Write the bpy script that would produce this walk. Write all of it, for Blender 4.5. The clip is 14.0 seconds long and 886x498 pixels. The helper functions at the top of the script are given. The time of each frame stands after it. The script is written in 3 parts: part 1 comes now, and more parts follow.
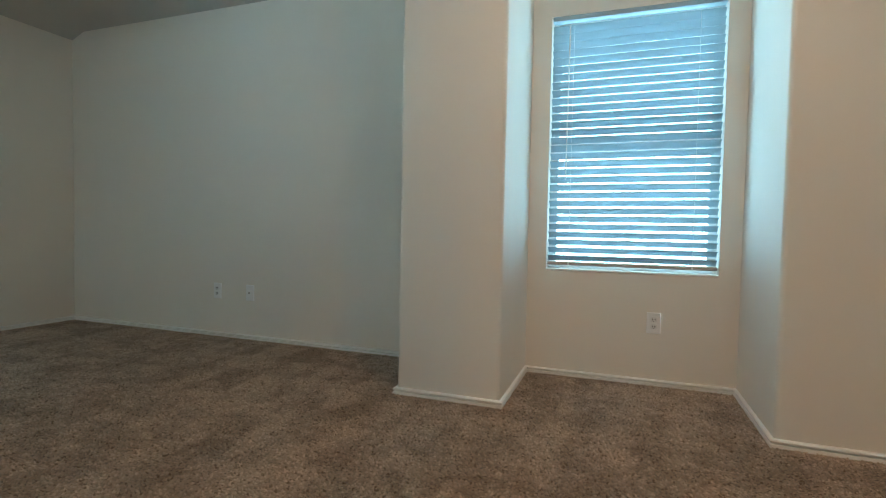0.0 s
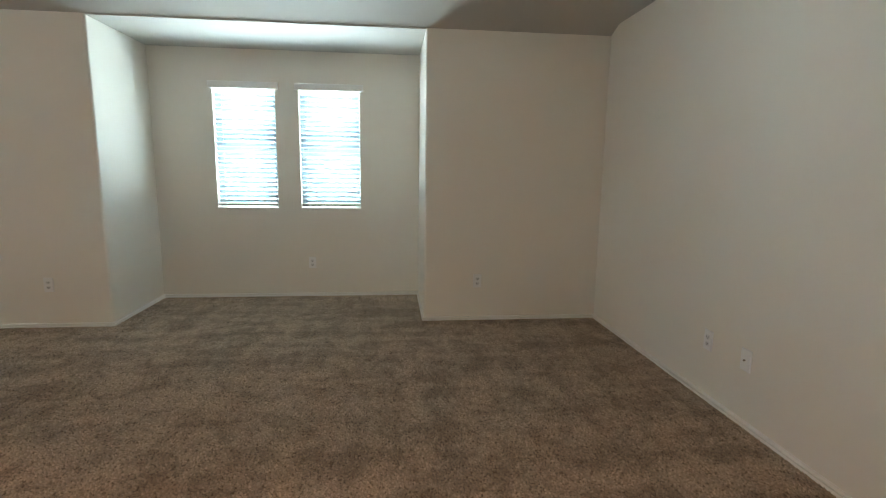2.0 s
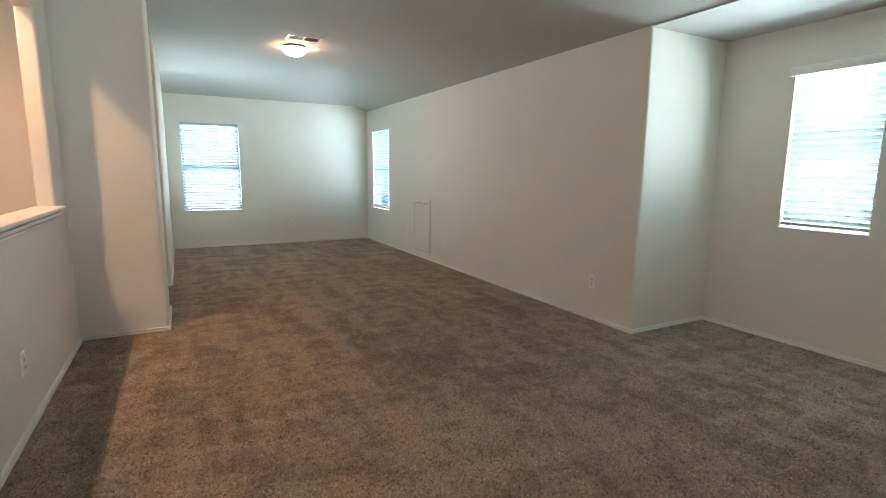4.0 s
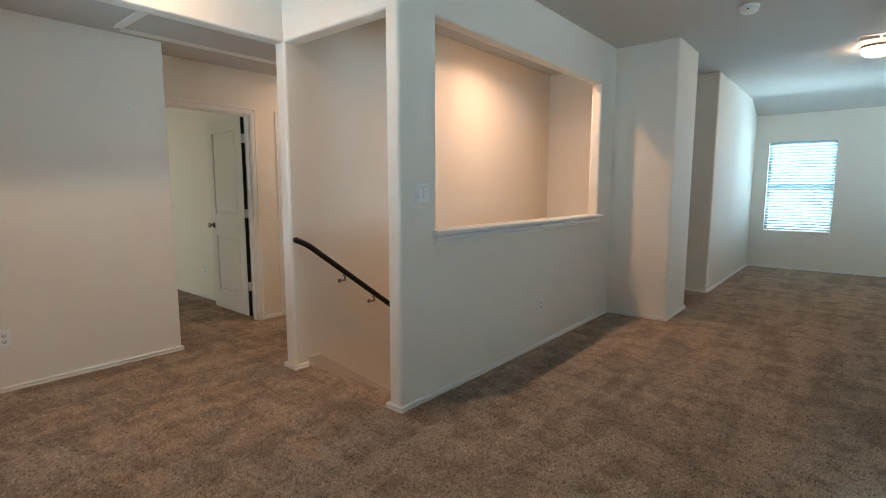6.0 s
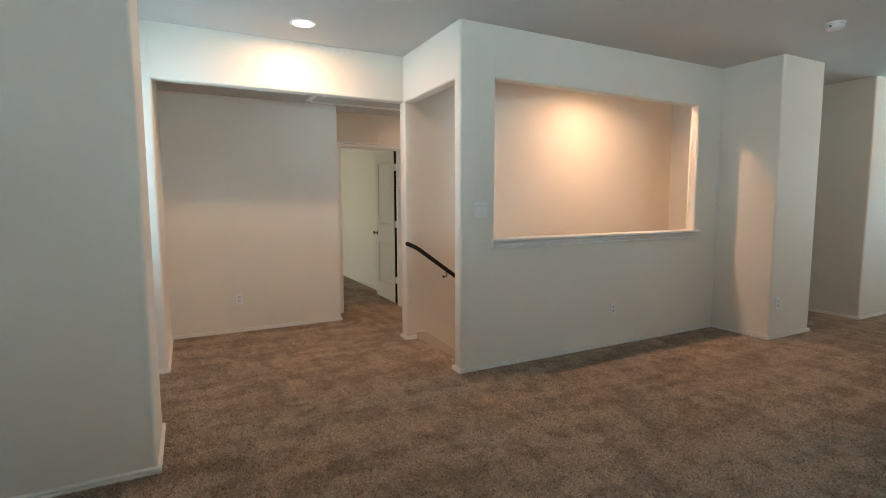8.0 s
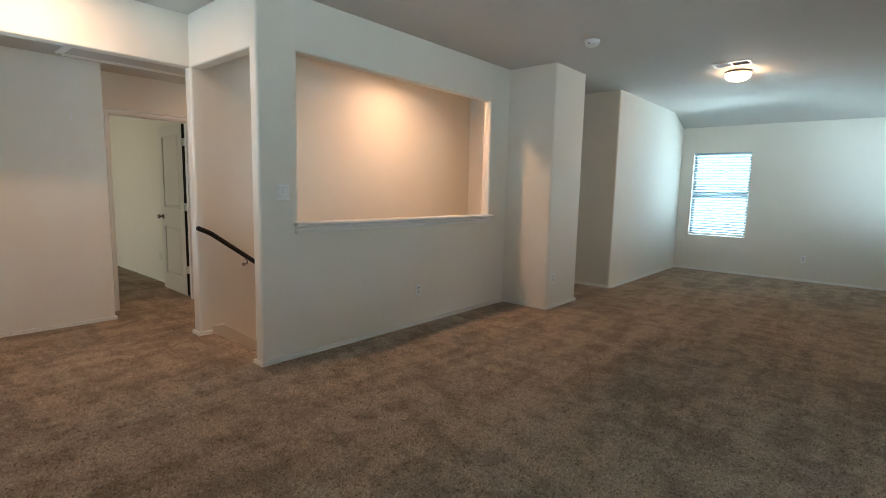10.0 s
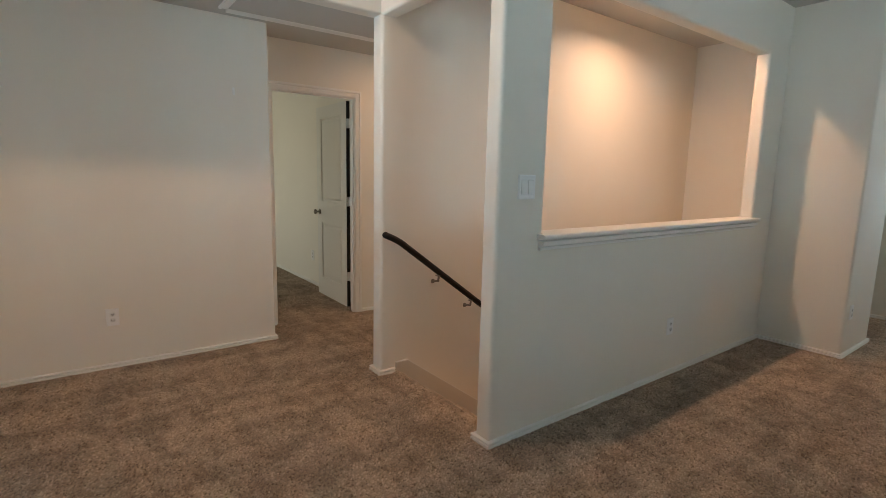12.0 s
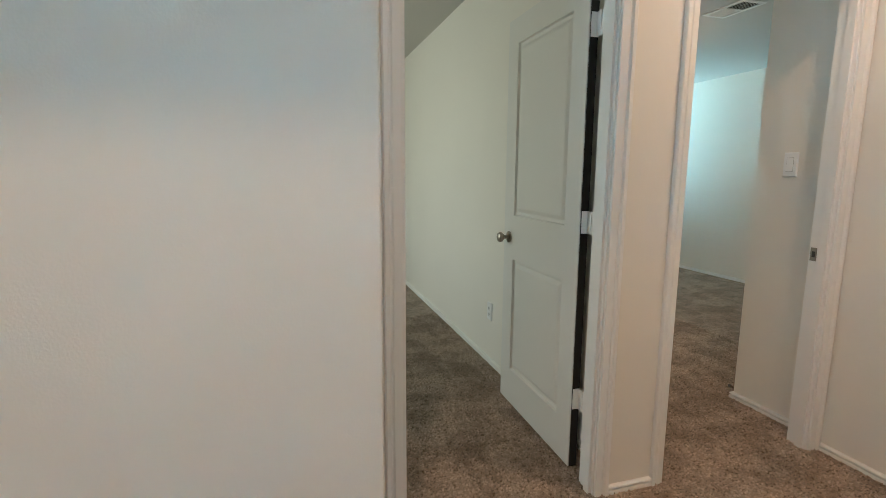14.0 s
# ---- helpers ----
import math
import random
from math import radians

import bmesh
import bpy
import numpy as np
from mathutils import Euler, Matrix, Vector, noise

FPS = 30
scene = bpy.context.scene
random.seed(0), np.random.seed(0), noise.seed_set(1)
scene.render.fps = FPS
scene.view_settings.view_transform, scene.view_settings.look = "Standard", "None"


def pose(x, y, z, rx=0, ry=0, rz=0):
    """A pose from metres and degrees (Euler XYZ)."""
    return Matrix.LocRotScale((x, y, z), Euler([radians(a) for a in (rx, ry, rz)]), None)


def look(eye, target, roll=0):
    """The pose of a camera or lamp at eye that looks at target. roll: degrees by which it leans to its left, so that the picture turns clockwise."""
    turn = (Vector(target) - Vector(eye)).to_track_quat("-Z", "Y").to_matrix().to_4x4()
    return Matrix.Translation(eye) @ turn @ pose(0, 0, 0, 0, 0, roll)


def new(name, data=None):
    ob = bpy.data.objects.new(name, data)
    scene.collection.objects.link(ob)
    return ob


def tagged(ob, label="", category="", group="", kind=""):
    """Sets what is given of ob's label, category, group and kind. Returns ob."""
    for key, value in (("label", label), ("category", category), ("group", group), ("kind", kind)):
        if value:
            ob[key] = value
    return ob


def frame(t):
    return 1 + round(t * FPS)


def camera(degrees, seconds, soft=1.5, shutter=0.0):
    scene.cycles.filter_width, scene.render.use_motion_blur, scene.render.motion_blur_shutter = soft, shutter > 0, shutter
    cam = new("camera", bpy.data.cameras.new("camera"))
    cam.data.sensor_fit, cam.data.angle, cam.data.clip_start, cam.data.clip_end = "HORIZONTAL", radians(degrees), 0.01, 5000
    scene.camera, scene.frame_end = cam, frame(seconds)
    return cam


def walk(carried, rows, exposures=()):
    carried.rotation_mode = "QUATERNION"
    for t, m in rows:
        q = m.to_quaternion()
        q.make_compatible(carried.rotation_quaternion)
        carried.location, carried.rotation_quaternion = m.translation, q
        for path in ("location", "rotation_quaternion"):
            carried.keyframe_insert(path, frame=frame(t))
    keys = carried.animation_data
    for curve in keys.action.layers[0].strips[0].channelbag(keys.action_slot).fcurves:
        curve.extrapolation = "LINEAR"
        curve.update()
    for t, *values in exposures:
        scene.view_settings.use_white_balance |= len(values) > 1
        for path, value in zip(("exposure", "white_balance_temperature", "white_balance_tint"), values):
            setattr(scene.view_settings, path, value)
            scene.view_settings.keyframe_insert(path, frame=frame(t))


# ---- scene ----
cam = camera(83.9, 14.0, soft=0.5)
PATH = [
    (0, (-0.519, 0.227, 0.85), (0.156, -1.654, 0.776), 1.1),
    (0.5, (-0.482, -0.065, 1.021), (0.49, -1.807, 0.872), 1.2),
    (1, (-0.351, -0.331, 1.191), (1.026, -1.764, 0.972), 1.4),
    (1.5, (-0.292, -0.652, 1.254), (1.489, -1.522, 0.987), 1.2),
    (2, (-0.175, -0.927, 1.307), (1.789, -1.136, 0.994), 0.8),
    (2.4, (-0.065, -1.151, 1.294), (1.884, -0.835, 0.972), 0.7),
    (2.5, (-0.031, -1.192, 1.285), (1.892, -0.75, 0.962), 0.6),
    (2.7, (0.044, -1.26, 1.289), (1.897, -0.585, 0.958), 0.5),
    (4.8, (1.246, -1.587, 1.338), (1.282, 0.39, 1.041), 0.5),
    (5, (1.359, -1.673, 1.326), (1.142, 0.293, 1.031), 0.3),
    (5.5, (1.651, -1.823, 1.311), (0.842, -0.014, 1.037), 0.0),
    (6, (1.984, -1.995, 1.327), (0.712, -0.47, 1.084), 0.0),
    (6.5, (2.353, -2.067, 1.366), (0.783, -0.847, 1.146), -0.1),
    (7, (2.808, -2.049, 1.349), (1.079, -1.066, 1.142), -0.4),
    (7.5, (3.147, -1.991, 1.38), (1.364, -1.108, 1.175), -0.5),
    (8, (3.347, -1.892, 1.369), (1.58, -0.974, 1.179), -0.2),
    (8.5, (3.473, -1.824, 1.374), (1.808, -0.73, 1.197), 0.3),
    (9, (3.502, -1.81, 1.376), (2.026, -0.474, 1.191), 0.9),
    (9.2, (3.469, -1.815, 1.37), (2.085, -0.383, 1.181), 0.9),
    (11.3, (2.675, -1.743, 1.347), (1.393, -0.233, 1.07), 1.2),
    (11.5, (2.44, -1.701, 1.356), (1.069, -0.273, 1.068), 1.2),
    (12, (1.7, -1.581, 1.354), (0.116, -0.398, 1.058), 1.3),
    (12.5, (0.938, -1.414, 1.36), (-0.801, -0.471, 1.062), 1.1),
    (13, (0.228, -1.2, 1.337), (-1.593, -0.429, 1.037), 0.8),
    (13.4, (-0.332, -0.971, 1.343), (-2.183, -0.285, 1.024), -0.2),
    (13.5, (-0.44, -0.92, 1.33), (-2.299, -0.252, 1.016), 0.3),
    (14, (-1.044, -0.554, 1.267), (-2.931, 0.033, 0.962), 0.4),
]
walk(cam, [(t, look(eye, target, roll)) for t, eye, target, roll in PATH],
     exposures=[(0.0, 0.13, 5900, 1.5), (0.5, 0.15, 6050, 3), (1.0, 0.1, 7450, 22), (1.5, 0.25, 7600, 24), (2.0, 0.48, 7000, 15), (2.5, 0.52, 6950, 14.5),
                (5.0, 0.5, 6450, 13.5), (5.5, 0.42, 6150, 10.5), (6.5, 0.24, 6400, 12.5), (7.5, 0.43, 6550, 13), (9.0, 0.26, 6600, 13),
                (11.5, 0.22, 6500, 12), (12.0, 0.22, 6450, 12), (12.5, 0.48, 6300, 11.5), (13.0, 0.6, 6050, 7.5), (13.5, 0.7, 5550, 3.5), (14.0, 0.7, 5550, 4.5)])

# ---- world and light ----
world = bpy.data.worlds.new("world")
scene.world = world
world.use_nodes = True
wn = world.node_tree
sky = wn.nodes.new("ShaderNodeTexSky")
sky.sky_type, sky.sun_disc = "NISHITA", False
sky.sun_elevation, sky.sun_rotation = radians(55), radians(200)
wn.links.new(sky.outputs["Color"], wn.nodes["Background"].inputs["Color"])
wn.nodes["Background"].inputs["Strength"].default_value = 0.1

DAY = (0.60, 0.88, 1.0)
PALE = (0.68, 0.92, 1.0)
WARM = (1.0, 0.61, 0.37)


def area_lamp(name, m, sx, sy, watts, colour, shape="RECTANGLE"):
    data = bpy.data.lights.new(name, "AREA")
    data.shape, data.size, data.energy, data.color = shape, sx, watts, colour
    if shape in ("RECTANGLE", "ELLIPSE"):
        data.size_y = sy
    ob = new(name, data)
    ob.matrix_world = m
    return ob


# sky light standing in each window opening (outside the glass)
DAYW = 44.0
area_lamp("sky_light_south", look((-0.57, -3.12, 1.36), (-0.57, 0, 1.36)), 1.1, 1.7, DAYW * 1.3, (0.52, 0.84, 1.0))
area_lamp("sky_light_bay", look((5.30, 0.49, 1.5), (0, 0.49, 1.5)), 0.8, 1.4, DAYW * 1.9, PALE)
area_lamp("sky_light_bay", look((5.30, -0.325, 1.5), (0, -0.325, 1.5)), 0.8, 1.4, DAYW * 1.9, PALE)
area_lamp("sky_light_north", look((1.26, 8.27, 1.36), (1.26, 0, 1.36)), 1.1, 1.7, DAYW * 2.1, DAY)
area_lamp("sky_light_east", look((4.38, 7.17, 1.36), (0, 7.17, 1.36)), 1.05, 1.7, DAYW * 2.0, DAY)
area_lamp("sky_light_bedroom", look((-7.95, 3.95, 1.4), (0, 3.95, 1.4)), 1.2, 1.7, DAYW * 1.6, (0.62, 0.97, 0.98))
# lamp added behind an unseen, made-up opening to brighten the side room
area_lamp("added_light_side_room", look((-5.2, -2.95, 1.4), (-5.2, 0, 1.4)), 1.3, 1.5, DAYW * 0.6, (1.0, 0.98, 0.76))
# lamps of the ceiling fixtures
area_lamp("downlight_lamp", look((-0.635, -1.03, 2.733), (-0.635, -1.03, 0)), 0.11, 0, 11.3, WARM, "DISK")
area_lamp("stair_lamp", look((-0.43, 2.17, 2.728), (-0.43, 2.17, 0)), 0.08, 0, 15.0, (1.0, 0.57, 0.33), "DISK").data.spread = radians(152)
area_lamp("hall_lamp", look((-1.95, 1.15, 2.425), (-1.95, 1.15, 0)), 0.16, 0, 5.0, WARM, "DISK")


# ---- materials ----
def material(name):
    mat = bpy.data.materials.new(name)
    mat.use_nodes = True
    return mat, mat.node_tree.nodes, mat.node_tree.links, mat.node_tree.nodes["Principled BSDF"]


def paint(name, colour, rough, bump=0.15, scale=260.0, vary=0.04):
    """Painted surface with a fine stipple and faint large-scale unevenness."""
    mat, n, l, p = material(name)
    tc = n.new("ShaderNodeTexCoord")
    big = n.new("ShaderNodeTexNoise")
    big.inputs["Scale"].default_value, big.inputs["Detail"].default_value = 1.1, 4
    l.new(tc.outputs["Object"], big.inputs["Vector"])
    ramp = n.new("ShaderNodeMix")
    ramp.data_type = "RGBA"
    ramp.inputs[6].default_value = (*[c * (1 - vary) for c in colour], 1)
    ramp.inputs[7].default_value = (*[min(1, c * (1 + vary)) for c in colour], 1)
    l.new(big.outputs["Fac"], ramp.inputs[0])
    l.new(ramp.outputs[2], p.inputs["Base Color"])
    p.inputs["Roughness"].default_value = rough
    fine = n.new("ShaderNodeTexNoise")
    fine.inputs["Scale"].default_value, fine.inputs["Detail"].default_value = scale, 3
    l.new(tc.outputs["Object"], fine.inputs["Vector"])
    b = n.new("ShaderNodeBump")
    b.inputs["Strength"].default_value, b.inputs["Distance"].default_value = bump, 0.002
    l.new(fine.outputs["Fac"], b.inputs["Height"])
    l.new(b.outputs["Normal"], p.inputs["Normal"])
    return mat


def plain(name, colour, rough=0.4, metal=0.0):
    mat, n, l, p = material(name)
    p.inputs["Base Color"].default_value = (*colour, 1)
    p.inputs["Roughness"].default_value, p.inputs["Metallic"].default_value = rough, metal
    return mat


def glow(name, colour, strength):
    mat, n, l, p = material(name)
    p.inputs["Base Color"].default_value = (0.9, 0.88, 0.84, 1)
    p.inputs["Emission Color"].default_value = (*colour, 1)
    p.inputs["Emission Strength"].default_value = strength
    return mat


def carpet_material(tufts=False, k=0.97):
    """Cut-pile carpet: flecked tufts, soft vacuum bands, trodden patches."""
    mat, n, l, p = material("carpet_tufts" if tufts else "carpet_cloth")
    tc = n.new("ShaderNodeTexCoord")

    def noise_tex(scale, detail, rough=0.5, stretch=None, turn=0.0):
        t = n.new("ShaderNodeTexNoise")
        t.inputs["Scale"].default_value, t.inputs["Detail"].default_value, t.inputs["Roughness"].default_value = scale, detail, rough
        if stretch:
            mp = n.new("ShaderNodeMapping")
            mp.inputs["Scale"].default_value = stretch
            mp.inputs["Rotation"].default_value = (0, 0, turn)
            l.new(tc.outputs["Object"], mp.inputs["Vector"])
            l.new(mp.outputs["Vector"], t.inputs["Vector"])
        else:
            l.new(tc.outputs["Object"], t.inputs["Vector"])
        return t

    tuft = n.new("ShaderNodeTexVoronoi")
    tuft.inputs["Scale"].default_value = 125
    l.new(tc.outputs["Object"], tuft.inputs["Vector"])
    fleck = n.new("ShaderNodeValToRGB")
    e = fleck.color_ramp.elements
    e[0].position, e[0].color = 0.0, (0.131 * k, 0.096 * k, 0.067 * k, 1)
    e[1].position, e[1].color = 1.0, (0.420 * k, 0.337 * k, 0.262 * k, 1)
    for pos, col in ((0.05, (0.159, 0.117, 0.084, 1)), (0.11, (0.263, 0.205, 0.156, 1)), (0.78, (0.343, 0.271, 0.210, 1))):
        el = e.new(pos)
        el.color = (col[0] * k, col[1] * k, col[2] * k, 1)
    if tufts:
        geo = n.new("ShaderNodeNewGeometry")
        l.new(geo.outputs["Random Per Island"], fleck.inputs["Fac"])
    else:
        sep = n.new("ShaderNodeSeparateColor")
        l.new(tuft.outputs["Color"], sep.inputs["Color"])
        l.new(sep.outputs["Red"], fleck.inputs["Fac"])
    bands = noise_tex(1.0, 3, 0.6, (5.0, 0.8, 1), 0.1)
    cross = noise_tex(1.0, 4, 0.65, (0.9, 6.5, 1), 0.12)
    patch = noise_tex(5.5, 8, 0.70)
    patch.inputs["Distortion"].default_value = 0.7
    clump = noise_tex(30, 3)

    def weigh(tex, k, below=None):
        node = n.new("ShaderNodeMath")
        node.operation = "MULTIPLY_ADD"
        node.inputs[1].default_value = k
        l.new(tex.outputs["Fac"], node.inputs[0])
        if below:
            l.new(below.outputs[0], node.inputs[2])
        else:
            node.inputs[2].default_value = 0.0
        return node

    total = weigh(clump, 0.30, weigh(patch, 1.2, weigh(cross, 0.55, weigh(bands, 0.75))))
    shade = n.new("ShaderNodeMapRange")
    shade.interpolation_type = "SMOOTHSTEP"
    shade.inputs["From Min"].default_value, shade.inputs["From Max"].default_value = 1.17, 1.60
    shade.inputs["To Min"].default_value, shade.inputs["To Max"].default_value = 0.73, 1.27
    l.new(total.outputs[0], shade.inputs["Value"])
    mul = n.new("ShaderNodeMix")
    mul.data_type, mul.blend_type = "RGBA", "MULTIPLY"
    mul.inputs[0].default_value = 1.0
    l.new(fleck.outputs["Color"], mul.inputs[6])
    l.new(shade.outputs["Result"], mul.inputs[7])
    l.new(mul.outputs[2], p.inputs["Base Color"])
    p.inputs["Roughness"].default_value = 0.95
    p.inputs["Specular IOR Level"].default_value = 0.1
    p.inputs["Sheen Weight"].default_value = 0.15
    if tufts:
        return mat
    pile = n.new("ShaderNodeTexNoise")
    pile.inputs["Scale"].default_value, pile.inputs["Detail"].default_value = 170, 4
    l.new(tc.outputs["Object"], pile.inputs["Vector"])
    addh = n.new("ShaderNodeMath")
    addh.operation = "MULTIPLY_ADD"
    addh.inputs[1].default_value = 0.8
    l.new(clump.outputs["Fac"], addh.inputs[0])
    l.new(pile.outputs["Fac"], addh.inputs[2])
    b = n.new("ShaderNodeBump")
    b.inputs["Strength"].default_value, b.inputs["Distance"].default_value = 0.8, 0.007
    l.new(addh.outputs[0], b.inputs["Height"])
    l.new(b.outputs["Normal"], p.inputs["Normal"])
    return mat


def slat_material():
    mat, n, l, p = material("blind_vinyl_daylit")
    # white vinyl set to blue-grey: its backlit daylight tone is put into the colour
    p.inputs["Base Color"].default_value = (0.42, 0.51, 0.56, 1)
    p.inputs["Roughness"].default_value = 0.5
    tr = n.new("ShaderNodeBsdfTranslucent")
    tr.inputs["Color"].default_value = (0.62, 0.82, 0.92, 1)
    mix = n.new("ShaderNodeMixShader")
    mix.inputs["Fac"].default_value = 0.14
    l.new(p.outputs["BSDF"], mix.inputs[1])
    l.new(tr.outputs["BSDF"], mix.inputs[2])
    l.new(mix.outputs["Shader"], n["Material Output"].inputs["Surface"])
    return mat


def glass_material():
    mat, n, l, p = material("window_glass")
    p.inputs["Base Color"].default_value = (0.95, 0.98, 0.98, 1)
    p.inputs["Roughness"].default_value, p.inputs["IOR"].default_value = 0.02, 1.45
    p.inputs["Transmission Weight"].default_value = 1.0
    return mat


WALL = paint("wall_paint", (0.861, 0.825, 0.750), 0.62, 0.22, 150)
# off-white lowered to grey: the ceilings' dim light is put into this colour
CEIL = paint("ceiling_paint_dimmed", (0.60, 0.585, 0.55), 0.8, 0.3, 120)
TRIM = paint("trim_paint", (0.90, 0.89, 0.86), 0.36, 0.02, 120, 0.03)
DOORP = paint("door_paint", (0.80, 0.785, 0.745), 0.38, 0.1, 220, 0.02)
SKIRT = paint("stair_skirt_paint", (0.74, 0.70, 0.63), 0.5, 0.08, 200)
CARPET = carpet_material()
TUFTS = carpet_material(True, 1.33)
STEPC = carpet_material(False, 1.30)
SLAT = slat_material()
GLASS = glass_material()
VINYL = plain("window_vinyl", (0.80, 0.81, 0.80), 0.4)
PLATE = plain("plate_plastic", (0.90, 0.90, 0.89), 0.3)
# near-black paint standing in for the shadow gap beside the door hinges
GAPSHADE = paint("painted_gap_shadow", (0.018, 0.014, 0.011), 0.8, 0.2, 120, 0.2)
# grey that paints shade into narrow gaps of switches and the access panel
SHADE = plain("painted_gap_shade", (0.5, 0.49, 0.47), 0.7)
FACE = plain("receptacle_plastic", (0.80, 0.80, 0.79), 0.35)
DARK = plain("slot_dark", (0.03, 0.03, 0.03), 0.6)
RAIL = paint("rail_black_paint", (0.011, 0.008, 0.007), 0.42, 0.1, 90, 0.2)
RAIL.node_tree.nodes["Principled BSDF"].inputs["Specular IOR Level"].default_value = 0.25
METAL = plain("brushed_nickel", (0.30, 0.27, 0.235), 0.3, 1.0)
BRONZE = plain("dark_bronze", (0.16, 0.12, 0.09), 0.35, 1.0)
# taupe rail, with its backlit darkness also put into the colour
RAILB = plain("blind_rail_taupe", (0.50, 0.46, 0.43), 0.5)
CORD = plain("blind_cord", (0.75, 0.76, 0.75), 0.8)
RUBBER = plain("rubber", (0.12, 0.12, 0.12), 0.8)
LENS = glow("downlight_lens", (1.0, 0.72, 0.46), 12.0)
BOWL = glow("frosted_bowl", (1.0, 0.66, 0.42), 40.0)
EARTH = paint("unseen_filler", (0.12, 0.14, 0.07), 0.95, 0.5, 8, 0.3)


# ---- mesh helpers ----
def box(bm, x0, x1, y0, y1, z0, z1):
    v = [bm.verts.new(p) for p in ((x0, y0, z0), (x1, y0, z0), (x1, y1, z0), (x0, y1, z0), (x0, y0, z1), (x1, y0, z1), (x1, y1, z1), (x0, y1, z1))]
    for f in ((3, 2, 1, 0), (4, 5, 6, 7), (0, 1, 5, 4), (1, 2, 6, 5), (2, 3, 7, 6), (3, 0, 4, 7)):
        bm.faces.new([v[i] for i in f])


def rounded(u0, u1, v0, v1, corners="", r=0.022, seg=6):
    """Rectangle outline in (u, v); corners named by digits 0..3 = (lo,lo) (hi,lo) (hi,hi) (lo,hi) are rounded."""
    out = []
    for i, (cu, cv, su, sv) in enumerate(((u0, v0, 1, 1), (u1, v0, -1, 1), (u1, v1, -1, -1), (u0, v1, 1, -1))):
        if str(i) in corners:
            ou, ov = cu + su * r, cv + sv * r
            a0 = (180, 270, 0, 90)[i]
            for k in range(seg + 1):
                a = radians(a0 + 90 * k / seg)
                out.append((ou + r * math.cos(a), ov + r * math.sin(a)))
        else:
            out.append((cu, cv))
    return out


def prism(bm, outline, lo, hi, axis="z"):
    """Extrude an outline: axis z takes (x, y), axis x takes (y, z), axis y takes (x, z)."""
    def at(p, w):
        return {"z": (p[0], p[1], w), "x": (w, p[0], p[1]), "y": (p[0], w, p[1])}[axis]
    a = [bm.verts.new(at(p, lo)) for p in outline]
    b = [bm.verts.new(at(p, hi)) for p in outline]
    bm.faces.new(a[::-1])
    bm.faces.new(b)
    for i in range(len(a)):
        j = (i + 1) % len(a)
        bm.faces.new((a[i], a[j], b[j], b[i]))


def tube(bm, p, q, r, seg=12, r2=None):
    p, q = Vector(p), Vector(q)
    d = q - p
    rot = d.to_track_quat("Z", "Y").to_matrix().to_4x4()
    bmesh.ops.create_cone(bm, cap_ends=True, segments=seg, radius1=r, radius2=r if r2 is None else r2, depth=d.length,
                          matrix=Matrix.Translation((p + q) / 2) @ rot)


def lathe(bm, profile, m=None, seg=24):
    """Turn a profile of (radius, z) round z."""
    m = m or Matrix()
    rings = []
    for r, z in profile:
        if r < 1e-6:
            rings.append([bm.verts.new(m @ Vector((0, 0, z)))])
        else:
            rings.append([bm.verts.new(m @ Vector((r * math.cos(2 * math.pi * k / seg), r * math.sin(2 * math.pi * k / seg), z))) for k in range(seg)])
    for a, b in zip(rings, rings[1:]):
        for k in range(seg):
            j = (k + 1) % seg
            if len(a) == 1:
                bm.faces.new((a[0], b[k], b[j]))
            elif len(b) == 1:
                bm.faces.new((a[k], a[j], b[0]))
            else:
                bm.faces.new((a[k], a[j], b[j], b[k]))


def sweep(bm, path, prof, side, at):
    """Mitred moulding: prof of (offset, rise) along a flat path; at(u, v, rise) gives the place."""
    path = [Vector(p) for p in path]
    rings = []
    for i, p in enumerate(path):
        ns = []
        for a, b in ((i - 1, i), (i, i + 1)):
            if a >= 0 and b < len(path):
                d = (path[b] - path[a]).normalized()
                ns.append(Vector((-d.y, d.x)) * side)
        m = ns[0] if len(ns) == 1 else (ns[0] + ns[1]) / max(0.2, 1 + ns[0].dot(ns[1]))
        rings.append([bm.verts.new(at(*(p + m * o), h)) for o, h in prof])
    k = len(prof)
    for a, b in zip(rings, rings[1:]):
        for i in range(k):
            j = (i + 1) % k
            bm.faces.new((a[i], a[j], b[j], b[i]))
    bm.faces.new(rings[0][::-1])
    bm.faces.new(rings[-1])


def mesh_of(name, bm, mat, smooth=True):
    bmesh.ops.recalc_face_normals(bm, faces=bm.faces)
    me = bpy.data.meshes.new(name)
    bm.to_mesh(me)
    bm.free()
    me.materials.append(mat)
    if smooth:
        for f in me.polygons:
            f.use_smooth = True
        me.set_sharp_from_angle(angle=radians(35))
    return me


def structure(name, bm, mat, label="", category=""):
    return tagged(new(name, mesh_of(name, bm, mat)), label, category, kind="structure")


def part(name, bm, mat, parent, label=""):
    ob = new(name, mesh_of(name, bm, mat))
    ob.parent = parent
    return tagged(ob, label)


def thing(name, m, label, category, group="", kind=""):
    ob = new(name)
    ob.empty_display_size = 0.05
    ob.matrix_world = m
    return tagged(ob, label, category, group, kind)


